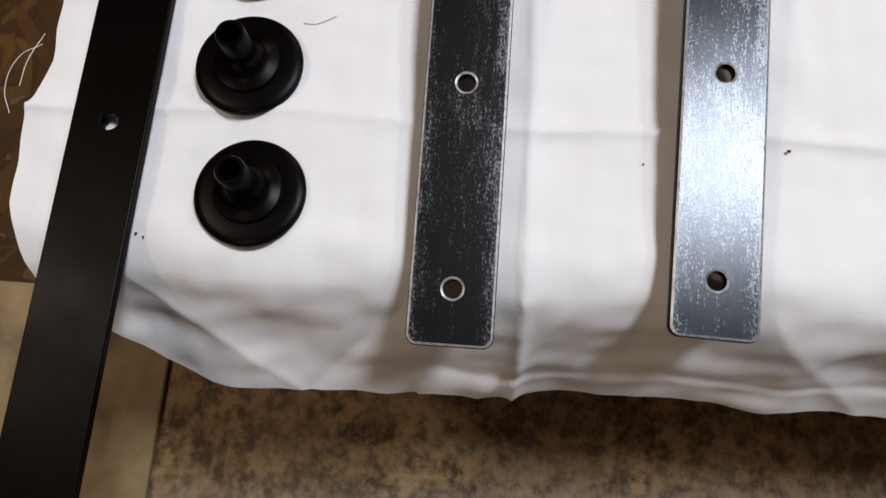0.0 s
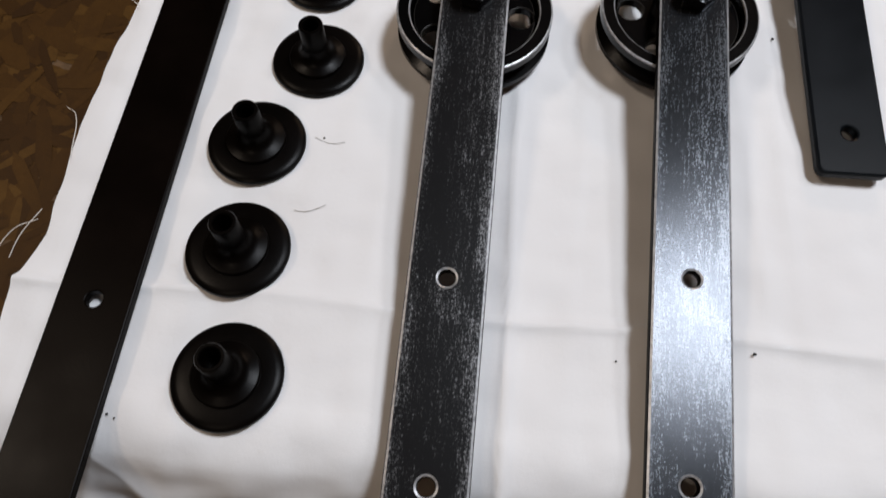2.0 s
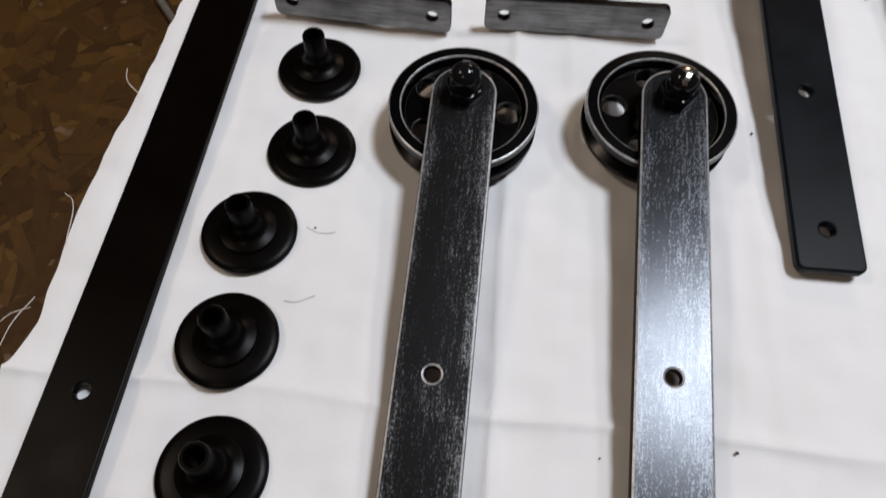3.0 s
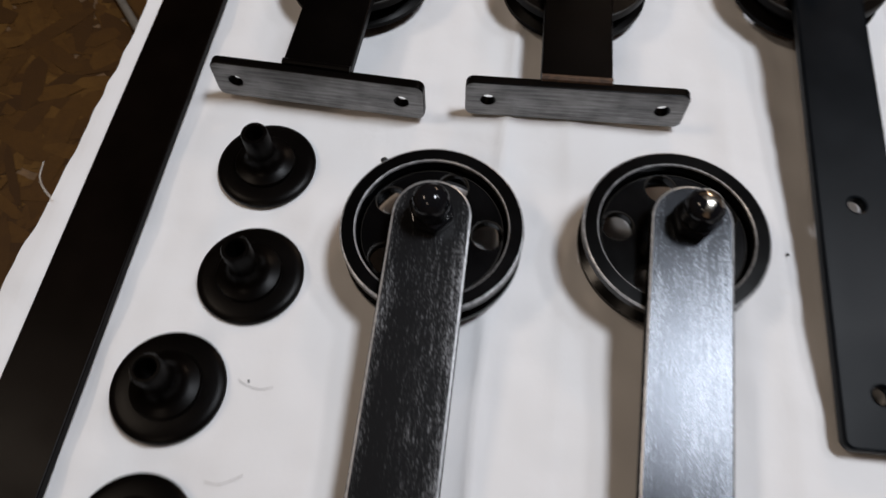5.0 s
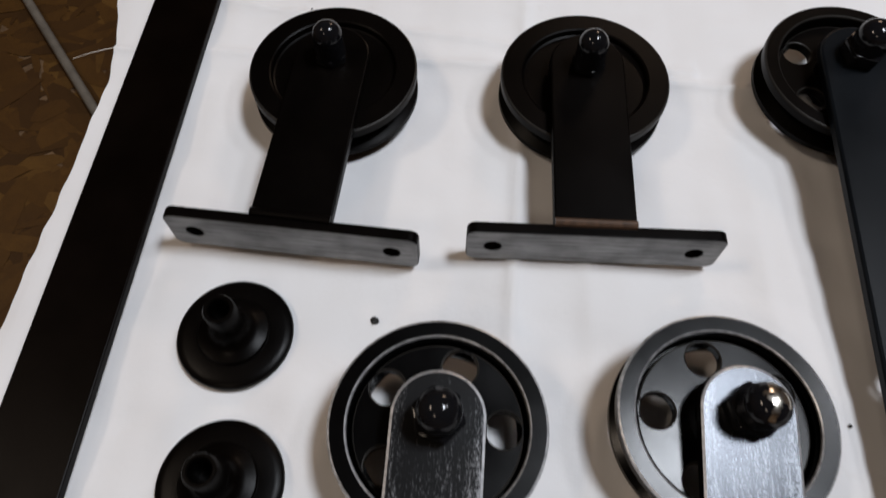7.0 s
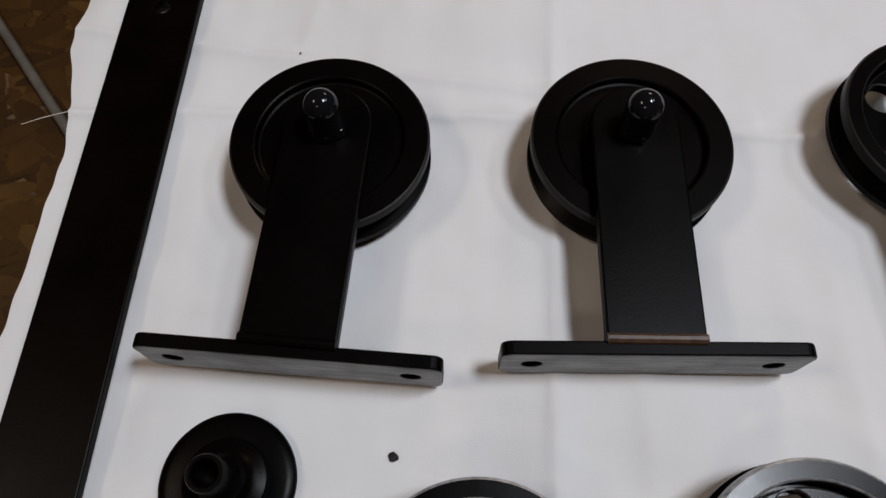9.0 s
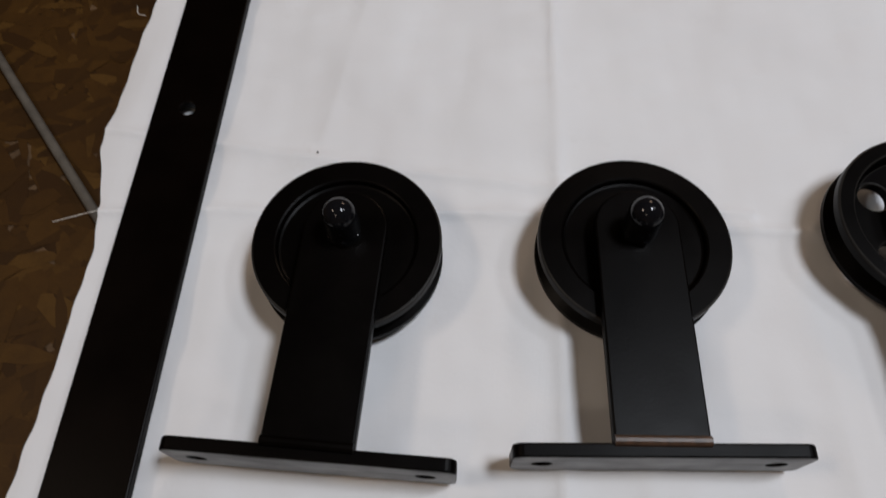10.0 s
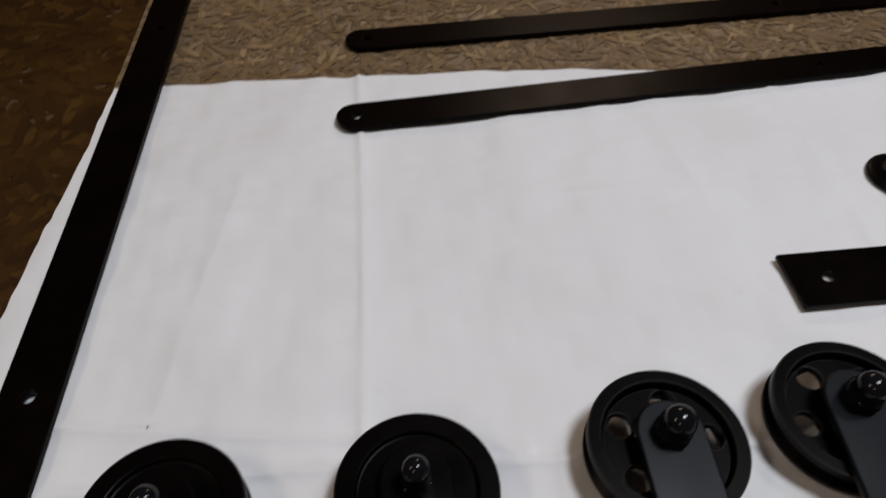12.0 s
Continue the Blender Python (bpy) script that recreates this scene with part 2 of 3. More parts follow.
def flat_bar(outline, holes, thick, bevel=0.0008, lengths=0.0):
    """A plate of the given outline with round holes through it; material 1 on its bevelled rim, 2 in the holes."""
    bm = bmesh.new()
    loops = [outline] + [[(cx + r * math.cos(2 * math.pi * k / 24), cy + r * math.sin(2 * math.pi * k / 24)) for k in range(24)] for cx, cy, r in holes]
    edges = []
    for pts in loops:
        vs = [bm.verts.new((x, y, 0)) for x, y in pts]
        edges += [bm.edges.new((vs[i], vs[(i + 1) % len(vs)])) for i in range(len(vs))]
    bmesh.ops.triangle_fill(bm, edges=edges, use_beauty=True, use_dissolve=False)
    low = bm.faces[:]
    ext = bmesh.ops.extrude_face_region(bm, geom=low)
    for v in (g for g in ext["geom"] if isinstance(g, bmesh.types.BMVert)):
        v.co.z = thick
    bmesh.ops.recalc_face_normals(bm, faces=bm.faces[:])
    rim = [e for e in bm.edges if len(e.link_faces) == 2 and abs(e.verts[0].co.z - e.verts[1].co.z) < 1e-6 and e.calc_face_angle(0) > 1.2]
    made = bmesh.ops.bevel(bm, geom=rim, offset=bevel, segments=2, profile=0.5, affect="EDGES")
    for fc in made["faces"]:
        fc.material_index = 1
    return bm


def lathe(profile, steps=72, marks=()):
    """A turned body about z; profile of (radius, height), marks: profile pieces that take material 1."""
    bm = bmesh.new()
    rings = []
    for r, z in profile:
        if r < 1e-6:
            rings.append([bm.verts.new((0, 0, z))])
        else:
            rings.append([bm.verts.new((r * math.cos(2 * math.pi * k / steps), r * math.sin(2 * math.pi * k / steps), z)) for k in range(steps)])
    for i in range(len(rings) - 1):
        a, b = rings[i], rings[i + 1]
        for k in range(steps):
            j = (k + 1) % steps
            if len(a) == 1 and len(b) == 1:
                continue
            if len(a) == 1:
                fc = bm.faces.new((a[0], b[j], b[k]))
            elif len(b) == 1:
                fc = bm.faces.new((a[k], a[j], b[0]))
            else:
                fc = bm.faces.new((a[k], a[j], b[j], b[k]))
            if i in marks:
                fc.material_index = 1
    return bm


def hexagon(af, z0, z1, bore=0.0):
    """A hexagonal nut body with chamfered corners, across flats af."""
    bm = bmesh.new()
    r = af / math.sqrt(3)
    bmesh.ops.create_cone(bm, cap_ends=True, segments=6, radius1=r, radius2=r, depth=z1 - z0, matrix=Matrix.Translation((0, 0, (z0 + z1) / 2)))
    bmesh.ops.bevel(bm, geom=bm.edges[:], offset=0.0009, segments=2, profile=0.5, affect="EDGES")
    return bm


# ---- room ----
def structure(name, bm, mat, label=""):
    return tagged(part(name, bm, mat, smooth=False), label, "", "", "structure")


structure("floor", box(-2.2, 3.0, -1.8, 3.2, -0.05, 0.0), OSB_FLOOR, "strand-board floor, brown, stained and scuffed")
structure("wall_west", box(-2.3, -2.2, -1.8, 3.2, -0.05, 2.6), OSB_WALL)
structure("wall_east", box(3.0, 3.1, -1.8, 3.2, -0.05, 2.6), OSB_WALL)
structure("wall_south", box(-2.3, 3.1, -1.9, -1.8, -0.05, 2.6), OSB_WALL)
structure("wall_north", box(-2.3, 3.1, 3.2, 3.3, -0.05, 2.6), OSB_WALL)
structure("ceiling", box(-2.3, 3.1, -1.9, 3.3, 2.6, 2.7), CEILING)

def strands(name, parent, x0, x1, y0, y1, z, count, seed, mat, lengths, widths):
    """Thousands of thin wood strands pressed on top of one another, as one sheet of loose stuff."""
    rng = np.random.RandomState(seed)
    verts, faces, uvs = [], [], []
    for k in range(count):
        cx, cy, a = rng.uniform(x0, x1), rng.uniform(y0, y1), rng.uniform(0, math.pi)
        l, w = rng.uniform(*lengths) * 0.5, rng.uniform(*widths) * 0.5
        c, s = math.cos(a), math.sin(a)
        zc = z + 0.0002 + 0.0016 * k / count
        tilt, bend = rng.uniform(-0.004, 0.004), rng.uniform(-0.25, 0.25) * w
        shape = [(-l, -w * rng.uniform(0.1, 0.8)), (-l * rng.uniform(0.3, 0.7), -w + bend), (l * rng.uniform(0.3, 0.7), -w + bend), (l, -w * rng.uniform(0.0, 0.7)), (l * rng.uniform(0.8, 1.0), w * rng.uniform(0.2, 0.8)),
                 (l * rng.uniform(0.2, 0.6), w + bend), (-l * rng.uniform(0.3, 0.7), w + bend), (-l * rng.uniform(0.85, 1.0), w * rng.uniform(0.1, 0.7))]
        base, ou, ov = len(verts), rng.uniform(0, 9), rng.uniform(0, 9)
        for px, py in shape:
            qx, qy = min(max(cx + px * c - py * s, x0), x1), min(max(cy + px * s + py * c, y0), y1)
            verts.append((qx, qy, zc + max(-0.0002, tilt * px)))
            uvs.append((px * 10 + ou, py * 10 + ov))
        faces.append(tuple(range(base, base + 8)))
    me = bpy.data.meshes.new(name)
    me.from_pydata(verts, [], faces)
    layer = me.uv_layers.new(name="UVMap")
    for loop in me.loops:
        layer.data[loop.index].uv = uvs[loop.vertex_index]
    me.materials.append(mat)
    ob = new(name, me)
    ob.parent = parent
    ob["kind"] = "stuff"
    return ob


strands("strand_layer", bpy.data.objects["floor"], -1.15, -0.03, 0.02, 2.6, 0.0, 12000, 4, STRAND_FLOOR, (0.035, 0.11), (0.008, 0.030))

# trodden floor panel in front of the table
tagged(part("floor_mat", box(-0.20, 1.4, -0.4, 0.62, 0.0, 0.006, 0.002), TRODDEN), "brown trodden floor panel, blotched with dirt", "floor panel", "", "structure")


bm = flat_bar(rounded_outline(-0.62, -0.112, -0.5, 0.300, 0.03, 0.035, 8), [], 0.006, 0.002)
tagged(part("board_offcut", bm, [OFFCUT, OFFCUT], at=pose(0, 0, 0.0060), smooth=False), "pale tan strand-board offcut lying on the floor", "board")


# ---- table ----
def build_table():
    table = tagged(new("work_table"), "low strand-board work table under a white cloth", "table")
    part("tabletop", box(-0.053, 1.15, 0.293, 1.62, BOARD - 0.018, BOARD, 0.0012), OSB_TABLE, table, "unpainted strand-board top")
    strands("strand_layer", table, -0.052, 1.149, 1.02, 1.619, BOARD, 14000, 9, STRAND_TABLE, (0.010, 0.040), (0.002, 0.007))
    part("apron", box(-0.035, 1.13, 0.297, 0.33, 0.21, BOARD - 0.018, 0.002), TIMBER, table, "raw timber batten")
    for x, y in ((0.0, 0.37), (1.08, 0.37), (0.0, 1.55), (1.08, 1.55)):
        part("leg", box(x - 0.03, x + 0.03, y - 0.03, y + 0.03, 0.0, BOARD - 0.018, 0.002), TIMBER, table)
    return table


build_table()

# ---- cloth ----
LEFT_Y = [0.15, 0.254, 0.290, 0.339, 0.344, 0.366, 0.395, 0.433, 0.489, 0.515, 0.587, 0.634, 0.70, 0.722, 0.764, 0.843, 0.904, 1.021, 1.120]
LEFT_X = [-0.05, -0.056, -0.067, -0.069, -0.067, -0.062, -0.064, -0.066, -0.063, -0.059, -0.057, -0.054, -0.053, -0.055, -0.066, -0.064, -0.061, -0.053, -0.048]


def crease(d, width, height):
    """A sharp pressed ridge: d is the distance from its line."""
    return height * np.exp(-np.abs(d) / width)


def smooth_noise(x, y, scale, seed):
    """Cheap smooth noise from a few sines."""
    rng = np.random.RandomState(seed)
    out = np.zeros_like(x)
    for _ in range(7):
        a = rng.uniform(0, 2 * math.pi)
        k = scale * rng.uniform(0.6, 1.7)
        out += np.sin((x * math.cos(a) + y * math.sin(a)) * k + rng.uniform(0, 6.28))
    return out / 7


def build_cloth():
    nx, ny = 420, 480
    bend, radius = 0.290, 0.040
    v = np.linspace(0, 1, ny)
    u = np.linspace(0, 1, nx) ** 1.25
    U, V = np.meshgrid(u, v)
    # along the sheet: s from the hanging hem to the far edge
    x_rough = -0.06 + U * 1.10
    hem = 0.108 + 0.015 * np.clip((x_rough - 0.09) / 0.06, 0, 1) + 0.0018 * smooth_noise(x_rough, x_rough * 0, 40, 3) + np.where(x_rough > 0.18, -0.010 * np.clip((x_rough - 0.18) / 0.08, 0, 1), 0)
    hem -= 0.056 * np.clip((0.012 - x_rough) / 0.07, 0, 1) ** 1.2
    far = 1.120 - 0.010 * np.clip((x_rough - 0.2) / 0.2, 0, 1.3) ** 2 + 0.0012 * smooth_noise(x_rough, x_rough * 0, 90, 5)
    S = (bend - hem) + (far - (bend - hem)) * V
    left = np.interp(S, LEFT_Y, LEFT_X) + 0.0010 * smooth_noise(S, S * 0, 240, 8)
    X = left + U * (1.04 - left)
    over = np.clip(bend - S, 0, None)
    steep = np.clip((x_rough - 0.09) / 0.06, 0, 1)
    limit = np.radians(55 + 13 * steep * steep * (3 - 2 * steep))
    ang = np.minimum(over / radius, limit)
    run = np.clip(over - radius * limit, 0, None)
    Y = np.where(over > 0, bend - radius * np.sin(ang) - run * np.cos(limit), S)
    Z = TOP - np.where(over > 0, radius * (1 - np.cos(ang)) + run * np.sin(limit), 0)
    # pressed creases and slack
    H = crease(X - FOLDX - 0.002 * np.sin(S * 9), 0.0044, 0.0030)
    H += crease(X - 0.56, 0.0055, 0.0022)
    H += crease(S - 0.3415 - 0.002 * np.sin(X * 30), 0.0041, 0.0030)
    H += crease(S - 0.7260 - 0.003 * np.sin(X * 14), 0.0041, 0.0030)
    H += crease(S - 0.768 + 0.13 * X, 0.0055, 0.0024) * (X < 0.28)
    H += crease(S - 0.943, 0.006, 0.0011)
    H += crease((X - 0.445) * 0.9 + (S - 0.98) * 0.12, 0.005, 0.0018) * (np.abs(S - 0.98) < 0.06)
    H += crease((X - 0.07) * 0.98 - (S - 0.88) * 0.14, 0.007, 0.0014) * (np.abs(S - 0.88) < 0.11)
    H += 0.0030 * np.clip(smooth_noise(X, S * 0.22, 75, 11), -0.2, 1)
    H += 0.0018 * smooth_noise(X, S, 110, 12) + 0.0007 * smooth_noise(X, S, 260, 22)
    H += 0.0045 * np.clip(smooth_noise(X * 0.5, S * 1.0, 50, 19), 0, 1)
    slack = np.clip(over / 0.06, 0, 1)
    H += slack * (0.005 * smooth_noise(X, S * 0.5, 48, 14) + 0.0018 * smooth_noise(X, S, 130, 15))
    H += 0.45 * slack * (crease((X - 0.03) * 0.7 + (S - 0.22) * 0.7, 0.008, 0.005) + crease((X - 0.11) * 0.8 - (S - 0.23) * 0.6, 0.007, -0.004) + crease((X - 0.20) * 0.9 - (S - 0.25) * 0.4, 0.006, 0.005) + crease((X - 0.30) * 0.75 + (S - 0.25) * 0.65, 0.006, 0.004))
    # doubled hem along the right of the drape
    H += np.where(X > 0.13, 0.0016, 0) / (1 + np.exp(np.clip((S - (bend - hem) - 0.022) / 0.0012, -50, 50)))
    H += 0.0016
    tilt = ang
    Yn, Zn = -np.sin(tilt), np.cos(tilt)
    top = H * 0.9 - 0.0032
    top = np.where(top > 0, 0.0022 * np.tanh(top / 0.0022), top)
    H = top + np.clip(over / 0.03, 0, 1) * (H - top)
    # sharp lines left by folding, and long soft folds pushed up beside the hangers
    H += crease(X - FOLDX - 0.002 * np.sin(S * 9), 0.0026, 0.0013) + crease(S - 0.3415 - 0.002 * np.sin(X * 30), 0.0026, 0.0013)
    H += crease(S - 0.7260 - 0.003 * np.sin(X * 14), 0.0026, 0.0013) + crease(S - 0.768 + 0.13 * X, 0.0030, 0.0012) * (X < 0.28)
    mid = np.exp(-((S - 0.50) / 0.16) ** 4)
    for at, k, tall in ((0.304, 7, 0.0016), (0.327, 9, 0.0013), (0.395, 6, 0.0016), (0.212, 11, 0.0011), (0.106, 8, 0.0009)):
        H += mid * crease(X - at - 0.004 * np.sin(S * k + at * 40), 0.0060, tall)
    H += 0.0010 * smooth_noise(X, S, 65, 31) + 0.0005 * smooth_noise(X, S, 170, 32)
    H = np.maximum(H, -0.0045)
    Y, Z = Y + Yn * H, Z + Zn * H - 0.0016
    # overhang on the table's long side sags a little
    Z -= 0.10 * np.clip(-0.053 - X, 0, None)
    verts = np.stack([X, Y, Z], -1).reshape(-1, 3)
    idx = np.arange(nx * ny).reshape(ny, nx)
    quads = np.stack([idx[:-1, :-1], idx[:-1, 1:], idx[1:, 1:], idx[1:, :-1]], -1).reshape(-1, 4)
    me = bpy.data.meshes.new("cloth")
    me.from_pydata(verts.tolist(), [], quads.tolist())
    me.materials.append(COTTON)
    for p in me.polygons:
        p.use_smooth = True
    ob = new("cloth", me)
    tagged(ob, "white cotton cloth with pressed creases, frayed, draped over the table", "cloth")
    return verts


CLOTH = build_cloth()


def cloth_z(x, y, reach=0.004):
    """The cloth's highest point within reach of a place."""
    near = CLOTH[(np.abs(CLOTH[:, 0] - x) < reach) & (np.abs(CLOTH[:, 1] - y) < reach)]
    return float(near[:, 2].max()) if len(near) else TOP


# ---- door rails ----
def build_rail(name, length, m, round_ends, holes, label, w=0.0187):
    r = w - 0.0002 if round_ends else 0.004
    bm = flat_bar(rounded_outline(-w, w, 0, length, r, r), [(0, y, 0.0042) for y in holes], 0.005, 0.0007)
    ob = part(name, bm, [RAIL_BLACK, RAIL_BLACK], smooth=False)
    ob.matrix_basis = m
    return tagged(ob, label, "rail", "door rails")


build_rail("door_rail", 1.95, pose(-0.0200, -0.45, TOP + 0.0008), False, (0.33, 0.780, 1.237, 1.66), "long flat black steel rail, drilled, lying along the cloth")
build_rail("door_rail", 0.95, pose(0.1600, 1.0485, TOP - 0.0010, 0, 0, -84.6), True, (0.0180, 0.46, 0.93), "flat black steel rail with a round drilled end on the cloth", 0.0178)
build_rail("door_rail", 0.93, pose(0.166, 1.1810, BOARD + 0.0030, 0, 0, -86.0), True, (0.0225, 0.46, 0.91), "flat black steel rail with a round drilled end on strand board", 0.0178)


# ---- hangers ----
R_WHEEL, T_WHEEL = 0.0440, 0.0200


def tread():
    """Outer profile of the grooved roller, from its under side up to the rim's upper edge."""
    R, t = R_WHEEL, T_WHEEL
    return [(R - 0.0015, 0.0), (R, 0.0015), (R, 0.0045), (R - 0.0065, 0.008), (R - 0.0065, 0.0115), (R, 0.015), (R, t - 0.0010), (R - 0.0003, t - 0.0003), (R - 0.0010, t)]


def ring_mesh():
    """Rim of the spoked wheel with its sunk inner channel."""
    t = T_WHEEL
    prof = [(0.0325, 0.0055), (0.0355, 0.0055), (0.0365, 0.0)] + tread() + [(0.0372, t), (0.0366, t - 0.0004), (0.0363, t - 0.0012), (0.0356, 0.0085), (0.0325, 0.0085), (0.0325, 0.0055)]
    return lathe(prof, 96, (9, 10, 12, 13))


def spoked_disc():
    """Web of the roller with five round openings."""
    outline = [(0.0347 * math.cos(2 * math.pi * k / 60), 0.0347 * math.sin(2 * math.pi * k / 60)) for k in range(60)]
    holes = [(0.0265 * math.cos(a), 0.0265 * math.sin(a), 0.0074) for a in (radians(90 + 72 * k) for k in range(5))]
    bm = flat_bar(outline, holes, 0.0055, 0.0007)
    bmesh.ops.translate(bm, verts=bm.verts[:], vec=(0, 0, 0.0085))
    return bm


def plain_mesh():
    """Solid roller with a shallow turned recess in its face."""
    t = T_WHEEL
    prof = [(0.0, 0.003), (0.028, 0.003), (0.031, 0.0)] + tread() + [(0.0335, t), (0.0328, t - 0.0004), (0.0324, t - 0.0010), (0.0320, t - 0.0032), (0.0310, t - 0.0036), (0.0, t - 0.0036)]
    return lathe(prof, 96, (9, 10))


def cap_nut(parent, at, worn, flats=0.0192):
    """Domed nut; z 0 on the strap's face. Where worn, the black is rubbed off one side of the dome down to chrome."""
    r = 0.0088 if flats > 0.018 else 0.0076
    nut = part("cap_nut", hexagon(flats, 0.0, 0.0085 if flats > 0.018 else 0.0045), GLOSS, parent, "hexagonal cap nut", at)
    bm = lathe([(r + 0.0003, 0.0040), (r + 0.0001, 0.0110)] + [(r * math.cos(a), 0.0150 + 0.0079 * math.sin(a)) for a in (radians(6 * k) for k in range(15))] + [(0.0, 0.0229)], 48)
    if worn:
        way = Vector((0.42, 0.35, 0.84)).normalized()
        for fc in bm.faces:
            c = (fc.calc_center_median() - Vector((0, 0, 0.0150))).normalized()
            wobble = 0.10 * math.sin(9 * c.x + 4 * c.y) + 0.05 * math.sin(23 * c.y)
            if c.dot(way) > 0.80 + wobble or (abs(c.x - 0.75 * c.y - 0.15) < 0.20 and c.z > 0.55):
                fc.material_index = 1
    part("dome", bm, [GLOSS, CHROME], nut, "domed top, half worn to chrome" if worn else "glossy black dome")
    return nut


def roller(parent, spoked, mats, at, turn=0.0):
    """A wheel of rim, web and hub, lying on its bolt head."""
    if spoked:
        w = part("wheel", ring_mesh(), mats, parent, "grooved roller wheel", at, 18)
        part("web", spoked_disc(), [mats[0], BARE_DULL], w, "", pose(0, 0, 0, 0, 0, turn), smooth=False)
    else:
        w = part("wheel", plain_mesh(), mats, parent, "grooved roller wheel with a plain face", at, 18)
    part("hub", lathe([(0.0, 0.002), (0.0150, 0.002), (0.0158, 0.0028), (0.0158, 0.0190), (0.0140, 0.0218), (0.0, 0.0218)], 48), mats[0], w)
    part("bolt_head", hexagon(0.019, -0.0040, 0.003), SATIN_BLACK, w)
    return w


def strap_hanger(name, wheel_xy, turn, finish_mats, wheel_mats, worn, label, web_turn, play=0.0, drop=0.0262, length=0.2815):
    """A strap bolted on a wheel: the wheel lies flat, the strap slopes down to its free end."""
    hanger = tagged(new(name), label, "door hanger", "strap hangers")
    hanger.matrix_basis = pose(wheel_xy[0], wheel_xy[1], TOP + 0.001, 0, 0, turn)
    slope = math.degrees(math.atan2(drop, length))
    tip, w = 0.0195, 0.0190
    bm = flat_bar(rounded_outline(-w, w, -length, tip, 0.005, w - 0.0002, 12), [(0, -length + 0.0250, 0.0039), (0, -length + 0.1185, 0.0039)], 0.006, 0.0014)
    bm.normal_update()
    for fc in bm.faces:
        if fc.normal.z < 0.6:
            fc.material_index = 2
    part("strap", bm, finish_mats, hanger, "", pose(0, 0, 0.0268, slope, 0, 0), smooth=False)
    roller(hanger, True, wheel_mats, pose(play, 0, 0.0044, slope * 0.3, 0, 0), web_turn)
    cap_nut(hanger, pose(0, 0, 0.0328, slope, 0, 17), worn)
    return hanger


strap_hanger("strap_hanger", (0.1488, 0.5155), 0.1, [RUBBED_DARK, BARE, SATIN_BLACK], [WHEEL_BLACK, BARE], False, "black strap hanger rubbed back to steel, spoked roller wheel", -16)
strap_hanger("strap_hanger", (0.2688, 0.5265), -1.7, [RUBBED_BRIGHT, BARE, SATIN_BLACK], [WHEEL_BLACK, BARE], True, "strap hanger brushed to bright steel, worn chrome cap nut", 14, -0.0050)
strap_hanger("strap_hanger", (0.3500, 0.7180), 1.3, [BLUE_BLACK, BLUE_BLACK], [SATIN_BLACK, BARE_DULL], False, "plain satin black strap hanger with a spoked roller wheel", -14)
strap_hanger("strap_hanger", (0.4600, 0.7290), -1.0, [BLUE_BLACK, BLUE_BLACK], [SATIN_BLACK, BARE_DULL], False, "plain satin black strap hanger with a spoked roller wheel", 30)


def t_hanger(wheel_xy, foot_xy, foot_turn, shift, weld_mat, label):
    """A short strap welded to an upright foot plate, its wheel lying on the cloth."""
    dx, dy = wheel_xy[0] - foot_xy[0], wheel_xy[1] - foot_xy[1]
    length, turn = math.hypot(dx, dy), math.degrees(math.atan2(-dx, dy))
    hanger = tagged(new("t_hanger"), label, "door hanger", "foot-plate hangers")
    hanger.matrix_basis = pose(wheel_xy[0], wheel_xy[1], TOP + 0.0005, 0, 0, turn)
    w = 0.019
    bm = flat_bar(rounded_outline(-w, w, -length + 0.003, 0.0215, 0.0008, w - 0.0002, 12), [], 0.006, 0.0009)
    slope = math.degrees(math.atan2(0.0036, length))
    part("strap", bm, [SATIN_BLACK, SATIN_BLACK], hanger, "", pose(0, 0, 0.0238, slope, 0, 0), smooth=False)
    # foot plate, upright, drilled at both ends
    hw = 0.0595
    foot = flat_bar(rounded_outline(-hw, hw, 0.0, 0.0260, 0.0045, 0.0045, 6), [(-0.047, 0.0130, 0.0040), (0.047, 0.0130, 0.0040)], 0.006, 0.0009)
    for fc in foot.faces:
        fc.material_index = 0 if fc.normal.z > 0.9 else 1
    part("foot_plate", foot, [PLATE, SATIN_BLACK], hanger, "scratched grey steel foot plate with black edges", pose(shift, -length, 0.0, 0, 0, foot_turn - turn) @ pose(0, 0, 0, 90, 0, 0) @ pose(0, 0, -0.003), smooth=False)
    weld = bmesh.new()
    bmesh.ops.create_cone(weld, cap_ends=True, segments=10, radius1=0.0022, radius2=0.0022, depth=0.0375, matrix=pose(0, -length + 0.0035, 0.0262, 0, 90, 0))
    part("weld", weld, weld_mat, hanger, "smooth weld seam")
    roller(hanger, False, [SATIN_BLACK, BARE_DULL], pose(0, 0, 0.0026, 0.4, 0, 0))
    cap_nut(hanger, pose(0, 0, 0.0298, 0, 0, 10), False, 0.0152)
    return hanger


t_hanger((0.0795, 0.6985), (0.0740, 0.6010), -2.4, 0.0, SATIN_BLACK, "black hanger with roller wheel and drilled foot plate, foot turned askew")
t_hanger((0.2115, 0.7030), (0.2138, 0.6075), 1.9, 0.0008, WELD_GLINT, "black hanger with roller wheel and drilled foot plate")


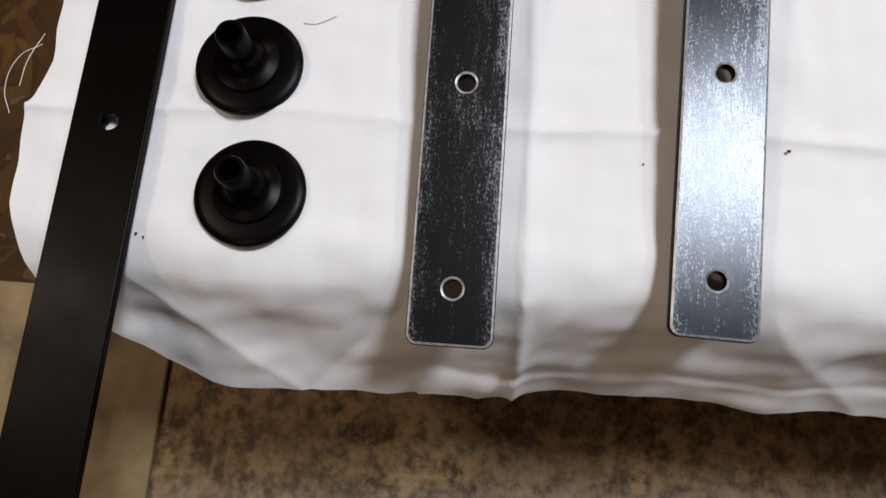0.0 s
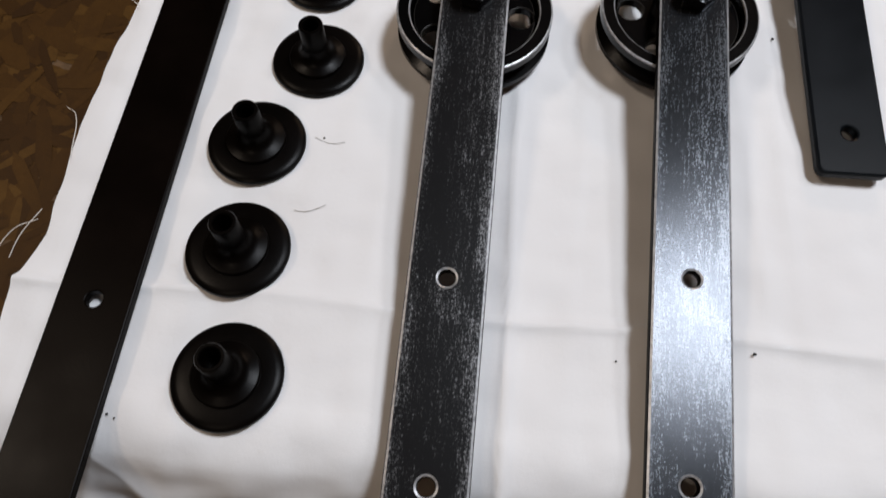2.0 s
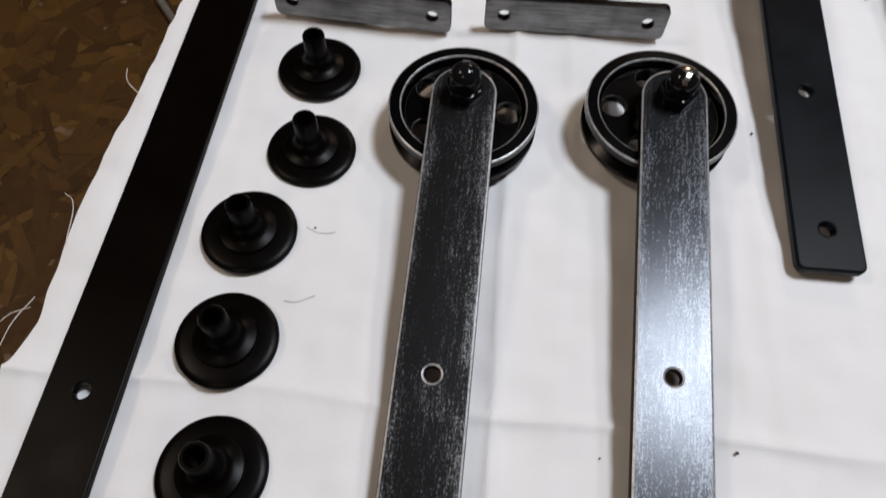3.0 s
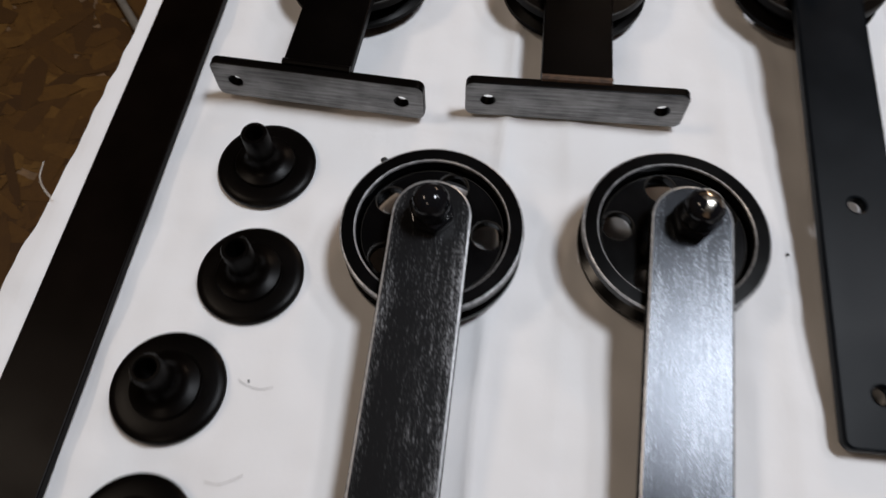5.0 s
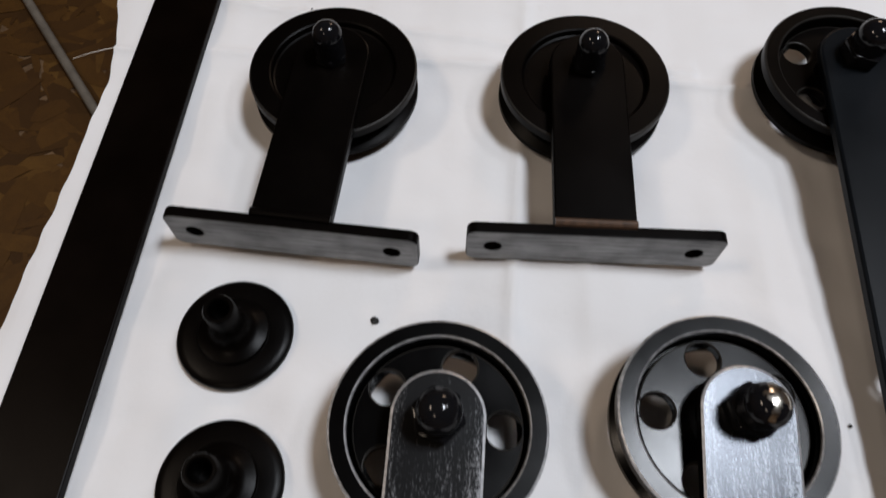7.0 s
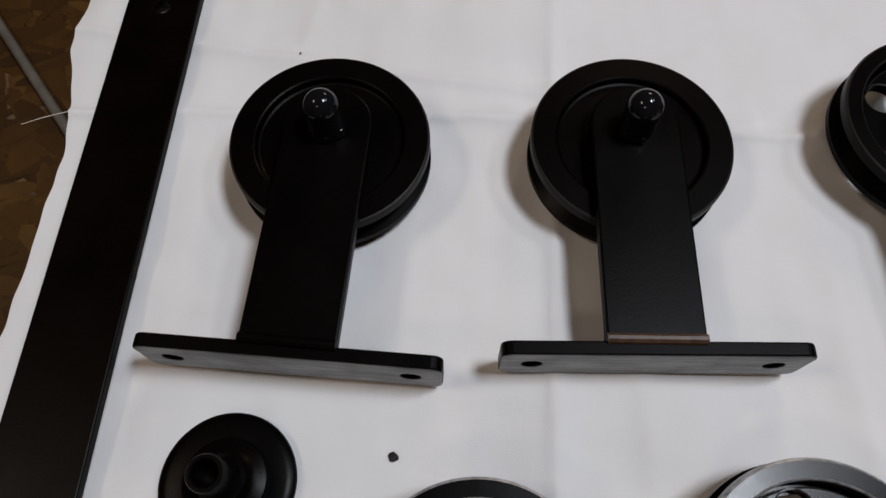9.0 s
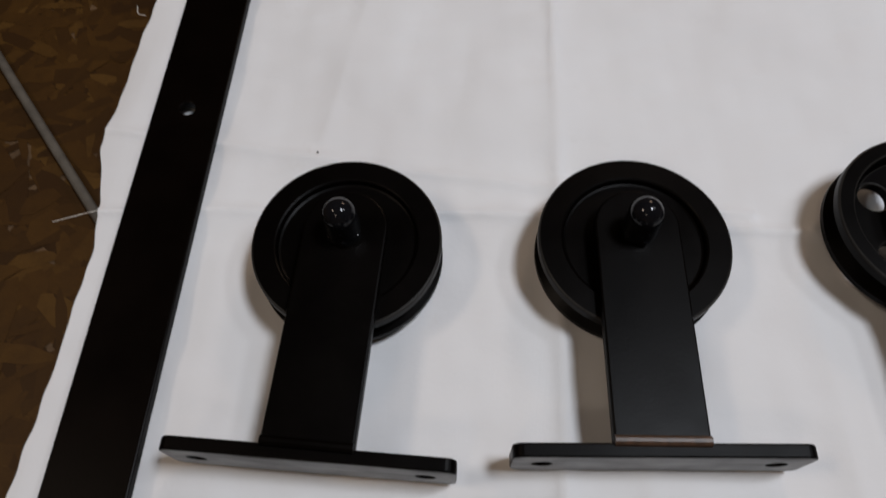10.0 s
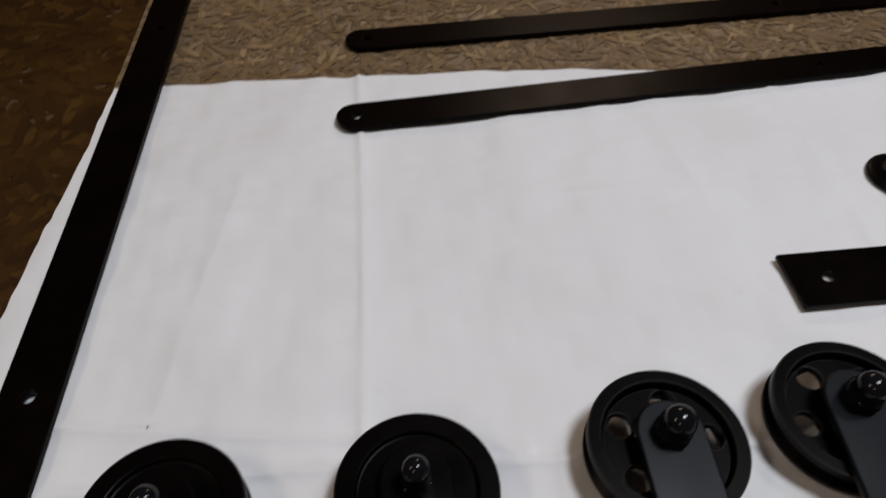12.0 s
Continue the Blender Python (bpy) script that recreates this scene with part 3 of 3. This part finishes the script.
# ---- spacers ----
def build_spacer():
    """A turned flange with a collar and a bored tube."""
    ob = tagged(new("spacer_disc"), "black turned steel spacer, flanged, standing on the cloth", "spacer", "spacers")
    part("flange", lathe([(0.0, 0.0), (0.0255, 0.0), (0.0264, 0.0006), (0.0266, 0.0016), (0.0262, 0.0027), (0.0250, 0.0036), (0.0225, 0.0042), (0.0165, 0.0046), (0.0, 0.0046)], 72), DISC_BLACK, ob)
    part("collar", lathe([(0.0163, 0.0040), (0.0163, 0.0056), (0.0157, 0.0064), (0.0120, 0.0076), (0.0092, 0.0094), (0.0078, 0.0122), (0.0072, 0.0150), (0.0, 0.0150)], 60), DISC_BLACK, ob)
    part("tube", lathe([(0.0070, 0.0140), (0.0068, 0.0300), (0.0064, 0.0308), (0.0052, 0.0308), (0.0046, 0.0302), (0.0045, 0.0160), (0.0, 0.0160)], 48), DISC_BLACK, ob)
    return ob


spacer = build_spacer()
SPOTS = [(0.0510, 0.3005, -1.0, 0), (0.0420, 0.3648, 0, 0), (0.0377, 0.4293, 1, 0), (0.0605, 0.4900, 0, 0), (0.0524, 0.5558, 0, 0), (0.6140, 0.9370, 0, 0)]
for k, (x, y, rx, ry) in enumerate(SPOTS):
    m = pose(x, y, min(cloth_z(x, y, 0.019) - 0.0001, TOP + 0.0006), rx, ry, 37 * k)
    if k == 0:
        spacer.matrix_basis = m
    else:
        copy_thing(spacer, m)

# flat drilled plate
plate = part("drilled_plate", flat_bar(rounded_outline(-0.0235, 0.0235, 0, 0.16, 0.0008, 0.0008, 2), [(0, 0.0275, 0.0042), (0, 0.13, 0.0042)], 0.004, 0.0005), [RAIL_BLACK, RAIL_BLACK], smooth=False)
plate.matrix_basis = pose(0.4780, 0.8370, TOP + 0.0006, 0, 0, -88.6)
tagged(plate, "flat square-ended black steel plate with drilled holes", "plate")


# ---- small things ----
def crumb(x, y, r, seed):
    bm = bmesh.new()
    bmesh.ops.create_icosphere(bm, subdivisions=2, radius=r)
    rng = random.Random(seed)
    for v in bm.verts:
        v.co *= rng.uniform(0.7, 1.25)
        v.co.z *= 0.7
    ob = part("metal_crumb", bm, DIRT)
    ob.location = (x, y, cloth_z(x, y) + r * 0.35)
    return tagged(ob, "tiny black metal crumb lying on the cloth", "crumb", "crumbs")


for k, (x, y, r) in enumerate([(0.115, 0.5680, 0.0019), (0.298, 0.336, 0.0009), (0.421, 0.668, 0.0016), (0.073, 0.437, 0.0006), (0.233, 0.327, 0.0005), (0.3265, 0.534, 0.0008), (0.054, 0.763, 0.0006), (-0.001, 0.278, 0.0007), (0.003, 0.2765, 0.0005)]):
    crumb(x, y, r, k)


def strand(name, pts, r, mat, label, category, group=""):
    cu = bpy.data.curves.new(name, "CURVE")
    cu.dimensions, cu.bevel_depth, cu.bevel_resolution, cu.resolution_u = "3D", r, 2, 6
    sp = cu.splines.new("BEZIER")
    sp.bezier_points.add(len(pts) - 1)
    for bp, p in zip(sp.bezier_points, pts):
        bp.co = p
        bp.handle_left_type = bp.handle_right_type = "AUTO"
    cu.materials.append(mat)
    return tagged(new(name, cu), label, category, group)


for pts in ([(-0.055, 0.520, 0.320), (-0.068, 0.532, 0.318), (-0.076, 0.548, 0.312)], [(-0.062, 0.412, 0.320), (-0.070, 0.440, 0.317), (-0.080, 0.448, 0.312)],
            [(-0.066, 0.372, 0.320), (-0.080, 0.366, 0.316), (-0.086, 0.350, 0.312), (-0.082, 0.338, 0.310)], [(-0.066, 0.378, 0.320), (-0.074, 0.364, 0.317), (-0.078, 0.352, 0.313)],
            [(-0.055, 0.724, 0.320), (-0.066, 0.722, 0.318), (-0.082, 0.721, 0.312)], [(-0.064, 0.862, 0.320), (-0.072, 0.868, 0.316), (-0.075, 0.876, 0.314)]):
    strand("loose_thread", pts, 0.00022, THREAD, "loose white thread frayed from the cloth's edge", "thread", "loose threads")

strand("floor_cable", [(-0.66, 1.39, 0.0075), (-0.55, 1.26, 0.0075), (-0.407, 1.087, 0.0075), (-0.28, 0.935, 0.0075), (-0.13, 0.755, 0.0075)], 0.0055, CABLE, "thin grey cable lying on the strand-board floor", "cable")

for pts in ([(0.065, 0.391), (0.071, 0.3905), (0.077, 0.393), (0.081, 0.3955)], [(0.068, 0.437), (0.074, 0.4345), (0.080, 0.434), (0.085, 0.4355)]):
    strand("fibre", [(x, y, cloth_z(x, y) + 0.0001) for x, y in pts], 0.00014, FIBRE, "short grey fibre lying on the cloth", "fibre", "fibres")
